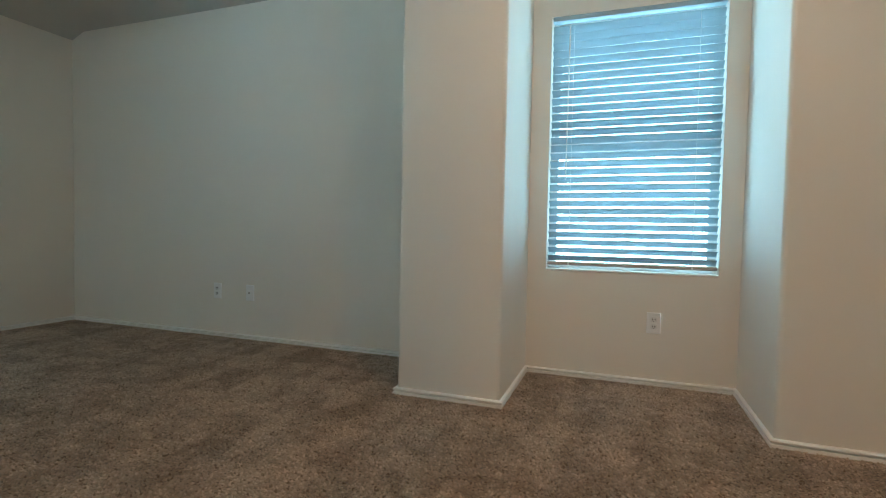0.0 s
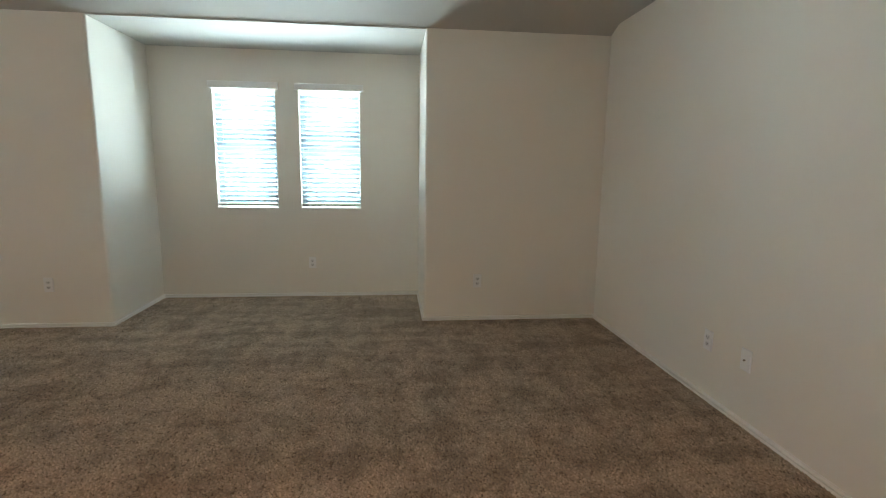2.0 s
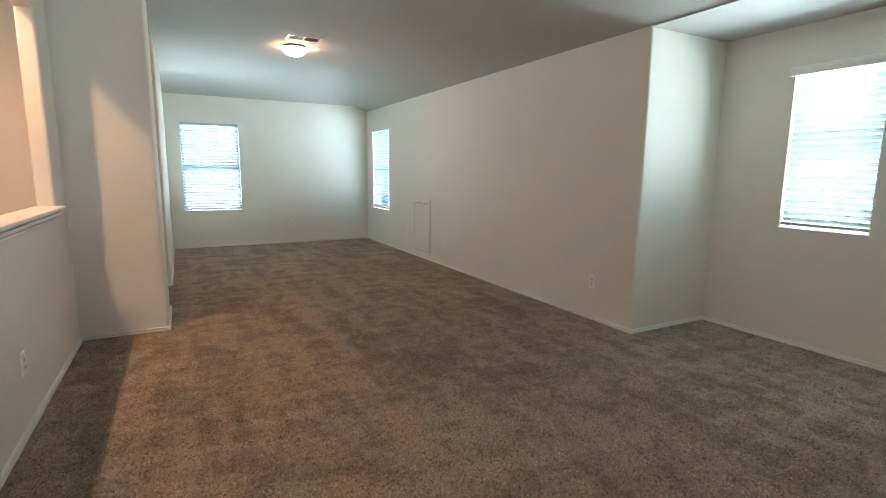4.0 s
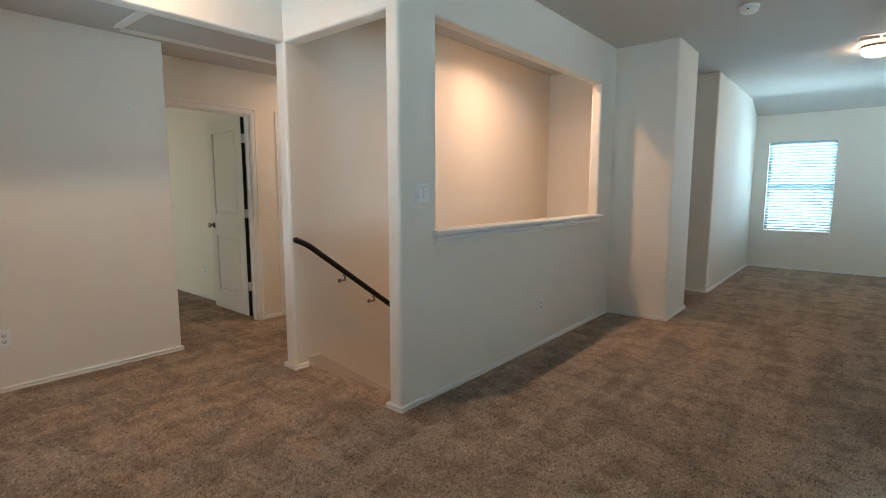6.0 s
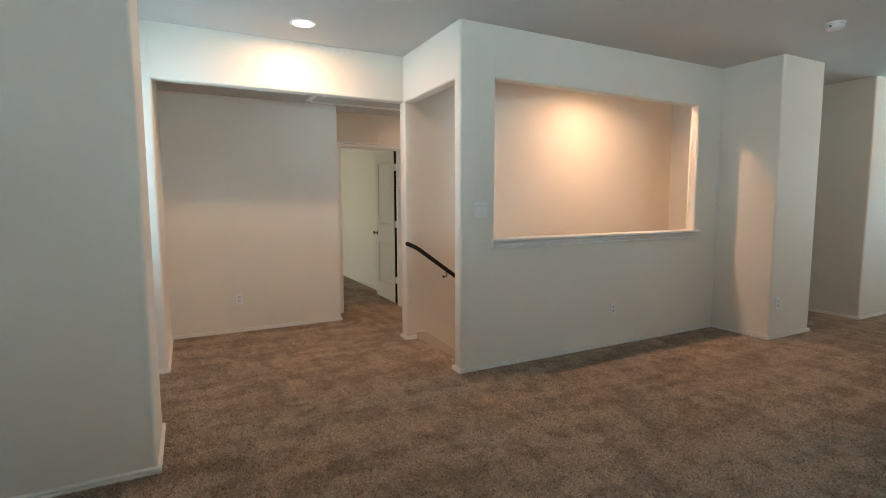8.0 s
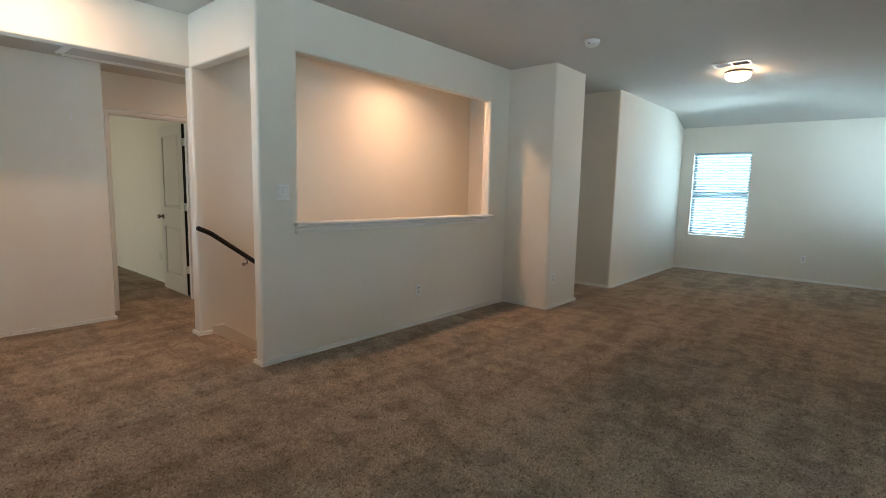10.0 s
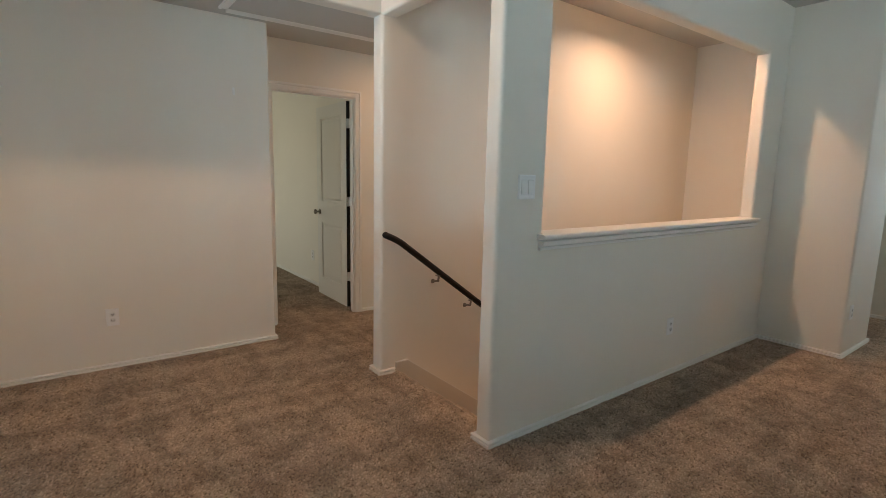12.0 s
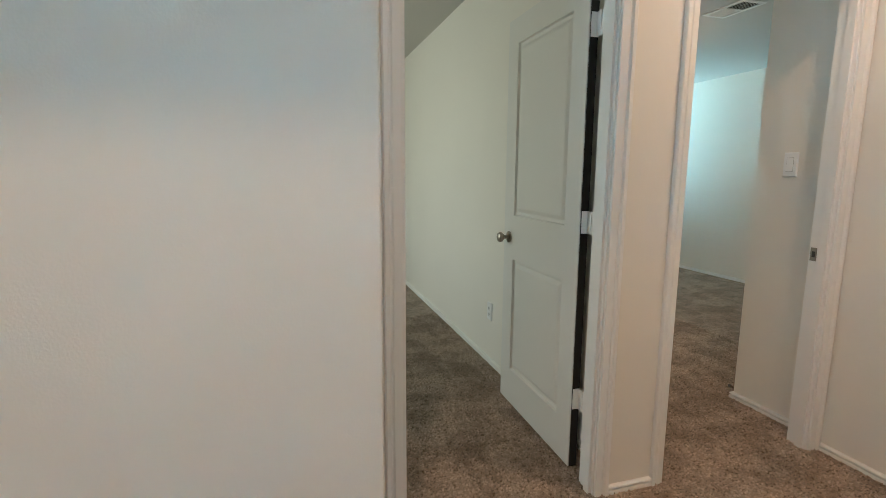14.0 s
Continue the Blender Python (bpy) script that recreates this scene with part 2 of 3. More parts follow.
def hole_wall(bm, u0, u1, z0, z1, holes, put):
    """Wall as blocks round openings: holes of (ulo, uhi, zlo, zhi) in order of u."""
    at = u0
    for a, b, lo, hi in holes:
        if a > at:
            put(bm, at, a, z0, z1)
        if lo > z0:
            put(bm, a, b, z0, lo)
        if hi < z1:
            put(bm, a, b, hi, z1)
        at = b
    if u1 > at:
        put(bm, at, u1, z0, z1)


# ---- plan, in metres: x east, y north; stair column corner at the origin ----
TOP = 2.96
FLAT = 2.74
HALLC = 2.445
HW = -0.105              # stair side of the half wall
SW0, SW1 = -1.21, -1.094  # wall between hall and stairs
HALLS = -2.08            # south side of the hall
EAST, SOUTH, NORTH = 4.015, -2.765, 7.889
BAYX, BAYS, BAYN = 4.943, -1.212, 1.357
WIN = {
    "south": (-1.024, -0.104, 0.625, 2.12),
    "bay_a": (0.198, 0.785, 0.905, 2.085),
    "bay_b": (-0.62, -0.025, 0.905, 2.085),
    "north": (0.81, 1.706, 0.625, 2.085),
    "east": (6.76, 7.585, 0.625, 2.065),
    "bedroom": (3.45, 4.42, 0.65, 2.14),
    # unseen opening added only to let light into the side room
    "side": (-5.8, -4.6, 0.7, 2.1),
}

# floor
bm = bmesh.new()
for r in ((-7.75, -1.16, -2.9, 8.1), (-1.16, -0.05, -2.9, 0.10), (-1.16, -0.05, 3.83, 8.1), (-0.05, 5.1, -2.9, 8.1)):
    box(bm, r[0], r[1], r[2], r[3], -0.25, 0.0)
structure("floor", bm, CARPET, "brown flecked cut-pile carpet with vacuum marks", "floor")

# south wall and its masses
bm = bmesh.new()
hole_wall(bm, -1.128, EAST + 0.15, -0.25, TOP, [WIN["south"]], lambda b, u0, u1, z0, z1: box(b, u0, u1, SOUTH - 0.15, SOUTH, z0, z1))
structure("wall_south", bm, WALL, "off-white painted wall with a window niche", "wall")
bm = bmesh.new()
prism(bm, rounded(0.006, 0.549, SOUTH, HALLS, "23"), 0, TOP)
structure("wall_pier", bm, WALL, "off-white drywall pier with rounded corners", "wall")
bm = bmesh.new()
prism(bm, rounded(-2.57, -1.128, SOUTH - 0.15, HALLS, "2"), 0, TOP)
structure("wall_south_hall", bm, WALL, "off-white drywall mass beside the window niche", "wall")

# east wall with its bay
bm = bmesh.new()
prism(bm, rounded(EAST, EAST + 0.15, SOUTH, BAYS, "3"), 0, TOP)
hole_wall(bm, BAYN + 0.15, NORTH + 0.15, 0, TOP, [WIN["east"]], lambda b, u0, u1, z0, z1: box(b, EAST, EAST + 0.15, u0, u1, z0, z1))
prism(bm, rounded(EAST, EAST + 0.15, BAYN, BAYN + 0.15, "0"), 0, TOP)
structure("wall_east", bm, WALL, "long off-white painted wall with a bay", "wall")
bm = bmesh.new()
box(bm, EAST + 0.15, BAYX + 0.15, BAYS - 0.15, BAYS, 0, TOP)
box(bm, EAST + 0.15, BAYX + 0.15, BAYN, BAYN + 0.15, 0, TOP)
hole_wall(bm, BAYS, BAYN, 0, TOP, [WIN["bay_b"], WIN["bay_a"]], lambda b, u0, u1, z0, z1: box(b, BAYX, BAYX + 0.15, u0, u1, z0, z1))
structure("wall_bay", bm, WALL, "off-white bay walls round two windows", "wall")

# north end
bm = bmesh.new()
hole_wall(bm, 0.45, EAST, 0, TOP, [WIN["north"]], lambda b, u0, u1, z0, z1: box(b, u0, u1, NORTH, NORTH + 0.15, z0, z1))
structure("wall_north", bm, WALL, "off-white end wall with one window", "wall")
bm = bmesh.new()
prism(bm, rounded(0.45, 0.60, 4.939, NORTH, "1"), 0, TOP)
box(bm, -0.9, 0.45, 4.939, 5.08, 0, TOP)
box(bm, -1.05, -0.9, 3.866, 5.08, 0, TOP)
structure("wall_west", bm, WALL, "off-white wall with a shadowed recess", "wall")

# stairwell walls
bm = bmesh.new()
prism(bm, rounded(0.0, 0.60, 3.149, 3.866, "12"), 0, TOP)
structure("wall_stair_pier", bm, WALL, "off-white pier lit from the stairwell", "wall")
OPS, OPN, OPB, OPT = 0.323, 2.797, 1.045, 2.338
bm = bmesh.new()
prism(bm, rounded(HW, 0.0, 0.0, OPS, "0123"), OPB - 0.001, TOP)
prism(bm, rounded(HW, 0.0, 0.0, 3.8, "01"), -2.7, OPB)
prism(bm, rounded(HW, 0.0, OPN, 3.8, "01"), OPB, TOP)
prism(bm, rounded(HW, 0.0, OPT, TOP, "01", 0.018), OPS - 0.02, OPN + 0.02, "y")
structure("wall_stair_half", bm, WALL, "off-white half wall with a wide opening onto the stairs", "wall")
bm = bmesh.new()
prism(bm, rounded(SW0, SW1, 0.0, 3.866, "01"), -2.7, TOP)
box(bm, SW1, 0.0, 3.8, 3.866, -2.7, TOP)
structure("wall_stair_west", bm, WALL, "off-white stairwell wall", "wall")
bm = bmesh.new()
prism(bm, rounded(0.0, 0.115, 2.316, TOP, "01", 0.018), SW1 - 0.02, HW + 0.02, "x")
structure("header_stair", bm, WALL, "drywall header over the stair entry", "header")
bm = bmesh.new()
prism(bm, rounded(SW0 - 0.005, SW1 - 0.008, 2.320, TOP, "01", 0.013), HALLS - 0.01, 0.02, "y")
structure("header_hall", bm, WALL, "drywall header over the hall entry", "header")

# hall and rooms beyond
D1 = (-0.212, 0.550, 2.035)
D2 = (0.884, 1.700, 2.035)
DX0, DX1 = -2.668, -2.575
HN = 1.772
RM1 = 0.70
bm = bmesh.new()
prism(bm, rounded(DX1, -2.212, HALLS, -0.345, "2", 0.008), 0, TOP)
structure("wall_hall_west", bm, WALL, "plain off-white hall wall", "wall")
bm = bmesh.new()
hole_wall(bm, -0.345, HN, 0, TOP, [(D1[0] - 0.02, D1[1] + 0.02, 0, D1[2] + 0.02), (D2[0] - 0.02, D2[1] + 0.02, 0, D2[2] + 0.02)],
          lambda b, u0, u1, z0, z1: box(b, DX0, DX1, u0, u1, z0, z1))
structure("wall_hall_doors", bm, WALL, "off-white hall wall with two doorways", "wall")
bm = bmesh.new()
box(bm, DX0, SW0, HN, 1.90, 0, TOP)
structure("wall_hall_north", bm, WALL, "off-white end wall of the hall", "wall")
bm = bmesh.new()
box(bm, -7.75, DX0, RM1, RM1 + 0.11, 0, TOP)
hole_wall(bm, -7.4, DX0, 0, TOP, [WIN["side"]], lambda b, u0, u1, z0, z1: box(b, u0, u1, -2.75, -2.6, z0, z1))
box(bm, -7.4, -7.25, -2.6, RM1, 0, TOP)
box(bm, DX0, DX1, -2.6, -0.345, 0, TOP)
structure("wall_side_room", bm, WALL, "off-white walls of the side room", "wall")
bm = bmesh.new()
box(bm, -3.10, DX0, 1.84, 4.72, 0, TOP)
box(bm, -7.6, -3.10, 4.57, 4.72, 0, TOP)
hole_wall(bm, RM1 + 0.11, 4.72, 0, TOP, [WIN["bedroom"]], lambda b, u0, u1, z0, z1: box(b, -7.75, -7.6, u0, u1, z0, z1))
structure("wall_bedroom", bm, WALL, "off-white walls of the bedroom", "wall")

# ceilings: the air of the great room cut by its sloping eaves, upper faces kept
bm = bmesh.new()
box(bm, SW1 - 0.006, EAST, SOUTH, NORTH, 1.0, FLAT)
for co, no in (((EAST, 0, 2.442), (0.41, 0, 1)), ((0, NORTH, 2.53), (0, 0.38, 1)), ((0, SOUTH, 2.50), (0, -0.40, 1))):
    geom = bm.verts[:] + bm.edges[:] + bm.faces[:]
    cut = bmesh.ops.bisect_plane(bm, geom=geom, plane_co=co, plane_no=Vector(no).normalized(), clear_outer=True)
    edges = [g for g in cut["geom_cut"] if isinstance(g, bmesh.types.BMEdge)]
    bmesh.ops.contextual_create(bm, geom=edges)
bm.normal_update()
bmesh.ops.delete(bm, geom=[f for f in bm.faces if abs(f.normal.z) < 0.5 or f.calc_center_median().z < 2], context="FACES")
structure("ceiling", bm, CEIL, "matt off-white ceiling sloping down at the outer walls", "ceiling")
bm = bmesh.new()
box(bm, EAST, BAYX, BAYS, BAYN, 2.432, 2.6)
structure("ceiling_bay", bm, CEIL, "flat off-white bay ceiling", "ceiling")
bm = bmesh.new()
box(bm, DX1, SW0, HALLS, HN, HALLC, 2.6)
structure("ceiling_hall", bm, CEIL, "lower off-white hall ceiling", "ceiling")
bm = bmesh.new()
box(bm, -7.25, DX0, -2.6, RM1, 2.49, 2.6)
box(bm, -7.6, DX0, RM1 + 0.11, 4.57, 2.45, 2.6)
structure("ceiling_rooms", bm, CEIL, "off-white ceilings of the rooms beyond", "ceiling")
# out-of-view slab added to keep sky light from leaking past the ceilings
bm = bmesh.new()
box(bm, -7.9, 5.3, -3.0, 8.2, TOP, TOP + 0.15)
structure("roof", bm, EARTH, "unseen slab added over the house to block sky light", "roof")
# out-of-view sheet added below the windows as a light bounce
bm = bmesh.new()
box(bm, -80, 80, -80, 80, -3.2, -2.95)
structure("ground", bm, EARTH, "unseen ground sheet added to bounce light", "ground")

# ---- baseboards ----
BASE = [(0, 0), (0.0165, 0), (0.0165, 0.012), (0.0155, 0.0150), (0.0135, 0.0163), (0.001, 0.0168), (0.001, 0.0222), (0.0135, 0.0227), (0.0160, 0.0250), (0.0160, 0.0295), (0.0125, 0.0340), (0.006, 0.0362), (0, 0.0365)]


def baseboard(path):
    bm = bmesh.new()
    sweep(bm, path, BASE, -1, lambda u, v, w: (u, v, w))
    structure("baseboard", bm, TRIM, "white stepped baseboard along the carpet", "baseboard")


baseboard([(HW, 0.10), (HW, 0), (0, 0), (0, 3.149), (0.6, 3.149), (0.6, 3.866), (-0.9, 3.866), (-0.9, 4.939), (0.6, 4.939), (0.6, NORTH), (EAST, NORTH),
           (EAST, BAYN), (BAYX, BAYN), (BAYX, BAYS), (EAST, BAYS), (EAST, SOUTH), (0.549, SOUTH), (0.549, HALLS), (0.006, HALLS), (0.006, SOUTH),
           (-1.128, SOUTH), (-1.128, HALLS), (-2.212, HALLS), (-2.212, -0.345), (DX1, -0.345), (DX1, D1[0] - 0.065)])
baseboard([(DX1, D1[1] + 0.065), (DX1, D2[0] - 0.065)])
baseboard([(DX1, HN), (SW0, HN), (SW0, 0), (SW1, 0), (SW1, 0.11)])
baseboard([(-7.25, -2.6), (-7.25, RM1), (DX0, RM1), (DX0, D1[1] + 0.065)])
baseboard([(-7.6, RM1 + 0.11), (-7.6, 4.57), (-3.10, 4.57), (-3.10, 1.84), (DX0, 1.84)])

# ---- stairs going down to the north ----
RISE, RUN, Y0 = 0.187, 0.259, 0.125
SC, SHW = (SW1 + HW) / 2, (HW - SW1) / 2
stairs = thing("stairs", pose(SC, Y0, 0), "carpeted stairs going down inside the stairwell", "stairs", kind="structure")
for i in range(13):
    bm = bmesh.new()
    y, z = i * RUN, -(i + 1) * RISE
    out = [(y - 0.0, z - 0.25), (y + RUN + 0.03, z - 0.25), (y + RUN + 0.03, z - 0.03), (y + RUN + 0.018, z - 0.004), (y + RUN, z), (y, z)]
    prism(bm, out, -SHW + 0.003, SHW - 0.003, "x")
    part("step", bm, STEPC, stairs)
bm = bmesh.new()
nose = [(-0.026, -0.20), (0.0, -0.20), (0.0, -0.046), (0.016, -0.040), (0.025, -0.026), (0.027, -0.012), (0.022, 0.001), (0.010, 0.0075), (-0.018, 0.0075), (-0.026, 0.002)]
prism(bm, nose, -SHW + 0.003, SHW - 0.003, "x")
part("nosing", bm, STEPC, stairs, "carpet wrapped over the top step's rounded nose")
for sx in (-SHW + 0.001, SHW - 0.013):
    bm = bmesh.new()
    s = RISE / RUN
    prism(bm, [(-0.010, 0.001), (-0.010, 0.068), (0.085, 0.068), (3.6, 0.068 - s * 3.515), (3.6, -0.40 - s * 3.6), (0.01, -0.30), (0.01, 0.001)], sx, sx + 0.012, "x")
    part("skirt_board", bm, SKIRT, stairs, "painted sloping skirt board")
    bm = bmesh.new()
    prism(bm, [(-0.010, 0.068), (-0.010, 0.074), (0.087, 0.074), (3.6, 0.074 - s * 3.513), (3.6, 0.068 - s * 3.515), (0.085, 0.068)], sx, sx + 0.009, "x")
    part("skirt_cap", bm, TRIM, stairs, "pale painted edge of the skirt board")

# ---- handrail ----
rail = thing("handrail", pose(SW1, 0, 0), "black round handrail on metal brackets along the stairwell wall", "handrail")
pts = [Vector(p) for p in ((0.075, -0.01, 0.968), (0.075, 0.06, 0.937), (0.075, 0.105, 0.912), (0.075, 3.4, 0.912 - 3.295 * 0.722))]
cu = bpy.data.curves.new("rail_curve", "CURVE")
cu.dimensions, cu.bevel_depth, cu.bevel_resolution, cu.use_fill_caps = "3D", 0.021, 5, True
sp = cu.splines.new("POLY")
sp.points.add(len(pts) - 1)
for q, p in zip(sp.points, pts):
    q.co = (*p, 1)
tmp = bpy.data.objects.new("rail_tmp", cu)
bm = bmesh.new()
bm.from_mesh(tmp.to_mesh())
tmp.to_mesh_clear()
bpy.data.objects.remove(tmp)
bmesh.ops.create_uvsphere(bm, u_segments=12, v_segments=8, radius=0.0212, matrix=Matrix.Translation(pts[0]))
part("rail", bm, RAIL, rail, "black painted round rail")
for y in (0.42, 0.72, 1.47, 2.6):
    zr = 0.912 - (y - 0.105) * 0.722 - 0.022
    bm = bmesh.new()
    lathe(bm, [(0, 0.001), (0.017, 0.001), (0.016, 0.006), (0.010, 0.010), (0, 0.010)], Matrix.Translation((0, y, zr - 0.055)) @ pose(0, 0, 0, 0, 90, 0), 14)
    tube(bm, (0.008, y, zr - 0.055), (0.066, y, zr - 0.042), 0.0075, 8)
    tube(bm, (0.066, y, zr - 0.046), (0.075, y, zr), 0.0075, 8)
    box(bm, 0.063, 0.087, y - 0.022, y + 0.022, zr - 0.004, zr + 0.002)
    part("bracket", bm, METAL, rail, "brushed metal bracket")

# ---- sill of the stair opening ----
sill = thing("half_wall_sill", pose(0, 0, OPB), "white wooden sill with stepped moulding on the half wall", "sill", kind="structure")
bm = bmesh.new()
prism(bm, rounded(HW - 0.007, 0.054, 0.0, 0.026, "12", 0.009, 4), OPS, OPN, "y")
prism(bm, rounded(0.001, 0.054, 0.0, 0.026, "12", 0.009, 4), OPS - 0.045, OPS, "y")
prism(bm, rounded(0.001, 0.054, 0.0, 0.026, "12", 0.009, 4), OPN, OPN + 0.03, "y")
part("sill_board", bm, TRIM, sill)
bm = bmesh.new()
prism(bm, [(0.001, -0.058), (0.017, -0.058), (0.021, -0.053), (0.021, -0.043), (0.002, -0.042), (0.002, -0.034), (0.033, -0.033), (0.037, -0.027), (0.037, -0.012), (0.005, -0.011), (0.005, -0.0005), (0.001, -0.0005)], OPS - 0.035, OPN + 0.02, "y")
part("apron_moulding", bm, TRIM, sill)


# ---- windows and blinds ----
def window(name, m, w, h, label):
    """Vinyl single-hung window; local x along the wall, -y outwards, origin at the opening's lower middle on the wall face."""
    win = thing(name, m, label, "window", kind="structure")
    fr = 0.045
    bm = bmesh.new()
    for x0, x1, z0, z1 in ((-w / 2, -w / 2 + fr, 0, h), (w / 2 - fr, w / 2, 0, h), (-w / 2 + fr, w / 2 - fr, 0, fr), (-w / 2 + fr, w / 2 - fr, h - fr, h)):
        box(bm, x0, x1, -0.145, -0.095, z0, z1)
    part("window_frame", bm, VINYL, win, "white vinyl frame")
    bm = bmesh.new()
    box(bm, -w / 2 + fr, w / 2 - fr, -0.138, -0.10, h * 0.5 - 0.035, h * 0.5 + 0.035)
    part("meeting_rail", bm, VINYL, win)
    bm = bmesh.new()
    prism(bm, rounded(-0.094, 0.004, 0.0, 0.012, "12", 0.004, 3), -w / 2 + 0.001, w / 2 - 0.001, "x")
    part("window_sill", bm, TRIM, win)
    for z0, z1 in ((fr, h * 0.5 - 0.035), (h * 0.5 + 0.035, h - fr)):
        bm = bmesh.new()
        box(bm, -w / 2 + fr, w / 2 - fr, -0.122, -0.118, z0, z1)
        pane = part("pane", bm, GLASS, win)
        pane.visible_shadow = False
    return win


def blind(m, w, h, label, tilt=37, wand=False, valance=False):
    """Two-inch slatted blind hung inside the opening."""
    b = thing("window_blind", m, label, "blind", "slatted window blinds")
    W = w - 0.014
    bm = bmesh.new()
    if valance:
        prism(bm, rounded(0.004, 0.030, h - 0.02, h + 0.045, "12", 0.006, 3), -w / 2 - 0.035, w / 2 + 0.03, "x")
    else:
        prism(bm, rounded(-0.062, -0.004, h - 0.026, h - 0.001, "01", 0.006, 3), -W / 2, W / 2, "x")
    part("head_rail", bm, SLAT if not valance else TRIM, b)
    bm = bmesh.new()
    prism(bm, rounded(-0.060, -0.010, 0.034, 0.054, "0123", 0.006, 3), -W / 2, W / 2, "x")
    part("bottom_rail", bm, RAILB, b, "taupe bottom rail, coloured darker as if backlit")
    for x in (-0.36 * w, 0.36 * w):
        bm = bmesh.new()
        tube(bm, (x, -0.012, 0.044), (x, -0.006, 0.044), 0.006, 10)
        part("cord_button", bm, PLATE, b)
    bm = bmesh.new()
    half, c, s = 0.025, math.cos(radians(tilt)), math.sin(radians(tilt))
    sect = []
    for k in range(5):
        u = -half + 2 * half * k / 4
        sect.append((u, 0.0035 * (1 - (u / half) ** 2)))
    sect += [(u, v - 0.0026) for u, v in sect[::-1]]
    prism(bm, [(u * c - v * s - 0.035, u * s + v * c) for u, v in sect], -W / 2, W / 2, "x")
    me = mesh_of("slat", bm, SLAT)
    z, k = 0.078, 0
    while z < h - (0.05 if valance else 0.032):
        sl = new("slat", me)
        sl.parent = b
        sl.matrix_local = pose(random.uniform(-0.001, 0.001), 0, z, random.uniform(-0.8, 0.8), 0, random.uniform(-0.08, 0.08))
        z += 0.0465
    n = 2
    for i in range(n):
        x = (-0.36 + 0.72 * i / (n - 1)) * w
        bm = bmesh.new()
        for y in (-0.058, -0.011):
            tube(bm, (x, y, 0.03), (x, y, h - 0.04), 0.0011, 6)
        part("ladder_cord", bm, CORD, b)
    if wand:
        bm = bmesh.new()
        tube(bm, (w * 0.385, 0.004, h - 0.05), (w * 0.39, 0.008, h * 0.36), 0.0042, 8)
        part("tilt_wand", bm, CORD, b, "grey plastic tilt wand")
    return b


def facing(x, y, z, yaw):
    return pose(x, y, z, 0, 0, yaw)


for name, key, wall, yaw, wand, val in (("window_1", "south", SOUTH, 0, True, False), ("window_2", "bay_a", BAYX, 90, False, True), ("window_3", "bay_b", BAYX, 90, False, True),
                                        ("window_4", "north", NORTH, 180, False, False), ("window_5", "east", EAST, 90, False, False), ("window_6", "bedroom", -7.6, -90, False, False)):
    a, b_, lo, hi = WIN[key]
    mid = (a + b_) / 2
    m = facing(mid, wall, lo, yaw) if yaw in (0, 180) else facing(wall, mid, lo, yaw)
    window(name, m, b_ - a, hi - lo, "white vinyl window behind a closed blind")
    blind(m, b_ - a, hi - lo, "white two-inch slatted blind glowing with daylight", 38 if key == "south" else 40, wand, val)


# ---- doors ----
CASING = [(0, 0), (0, 0.009), (0.006, 0.0115), (0.027, 0.013), (0.031, 0.0095), (0.035, 0.0095), (0.041, 0.018), (0.054, 0.019), (0.058, 0.015), (0.058, 0)]


def door_frame(name, d, label):
    fr = thing(name, pose(0, 0, 0), label, "door frame", kind="structure")
    y0, y1, h = d
    for x, s in ((DX1, 1), (DX0, -1)):
        bm = bmesh.new()
        g = 0.006 if s > 0 else 0.032
        sweep(bm, [(y0 - g, 0), (y0 - g, h + g), (y1 + g, h + g), (y1 + g, 0)], CASING, 1, lambda u, v, w: (x + s * (w + 0.0005), u, v))
        part("casing", bm, TRIM, fr)
    bm = bmesh.new()
    box(bm, DX0, DX1, y0 - 0.0195, y0, 0, h)
    box(bm, DX0, DX1, y1, y1 + 0.0195, 0, h)
    box(bm, DX0, DX1, y0 - 0.0195, y1 + 0.0195, h, h + 0.0195)
    part("jamb", bm, TRIM, fr)
    bm = bmesh.new()
    box(bm, DX0 + 0.045, DX0 + 0.08, y0, y0 + 0.011, 0, h)
    box(bm, DX0 + 0.045, DX0 + 0.08, y1 - 0.011, y1, 0, h)
    box(bm, DX0 + 0.045, DX0 + 0.08, y0 + 0.011, y1 - 0.011, h - 0.011, h)
    part("door_stop", bm, TRIM, fr)
    return fr


door_frame("door_frame_1", D1, "white moulded casing round an open doorway")
f2 = door_frame("door_frame_2", D2, "white moulded casing round the bedroom doorway")
bm = bmesh.new()
box(bm, DX0 + 0.006, DX0 + 0.034, D2[1] - 0.0015, D2[1] + 0.001, 0.885, 0.945)
sp_ = part("strike_plate", bm, METAL, f2, "brushed metal strike plate")
bm = bmesh.new()
box(bm, DX0 + 0.014, DX0 + 0.028, D2[1] - 0.003, D2[1] - 0.001, 0.902, 0.928)
part("latch_hole", bm, DARK, sp_)


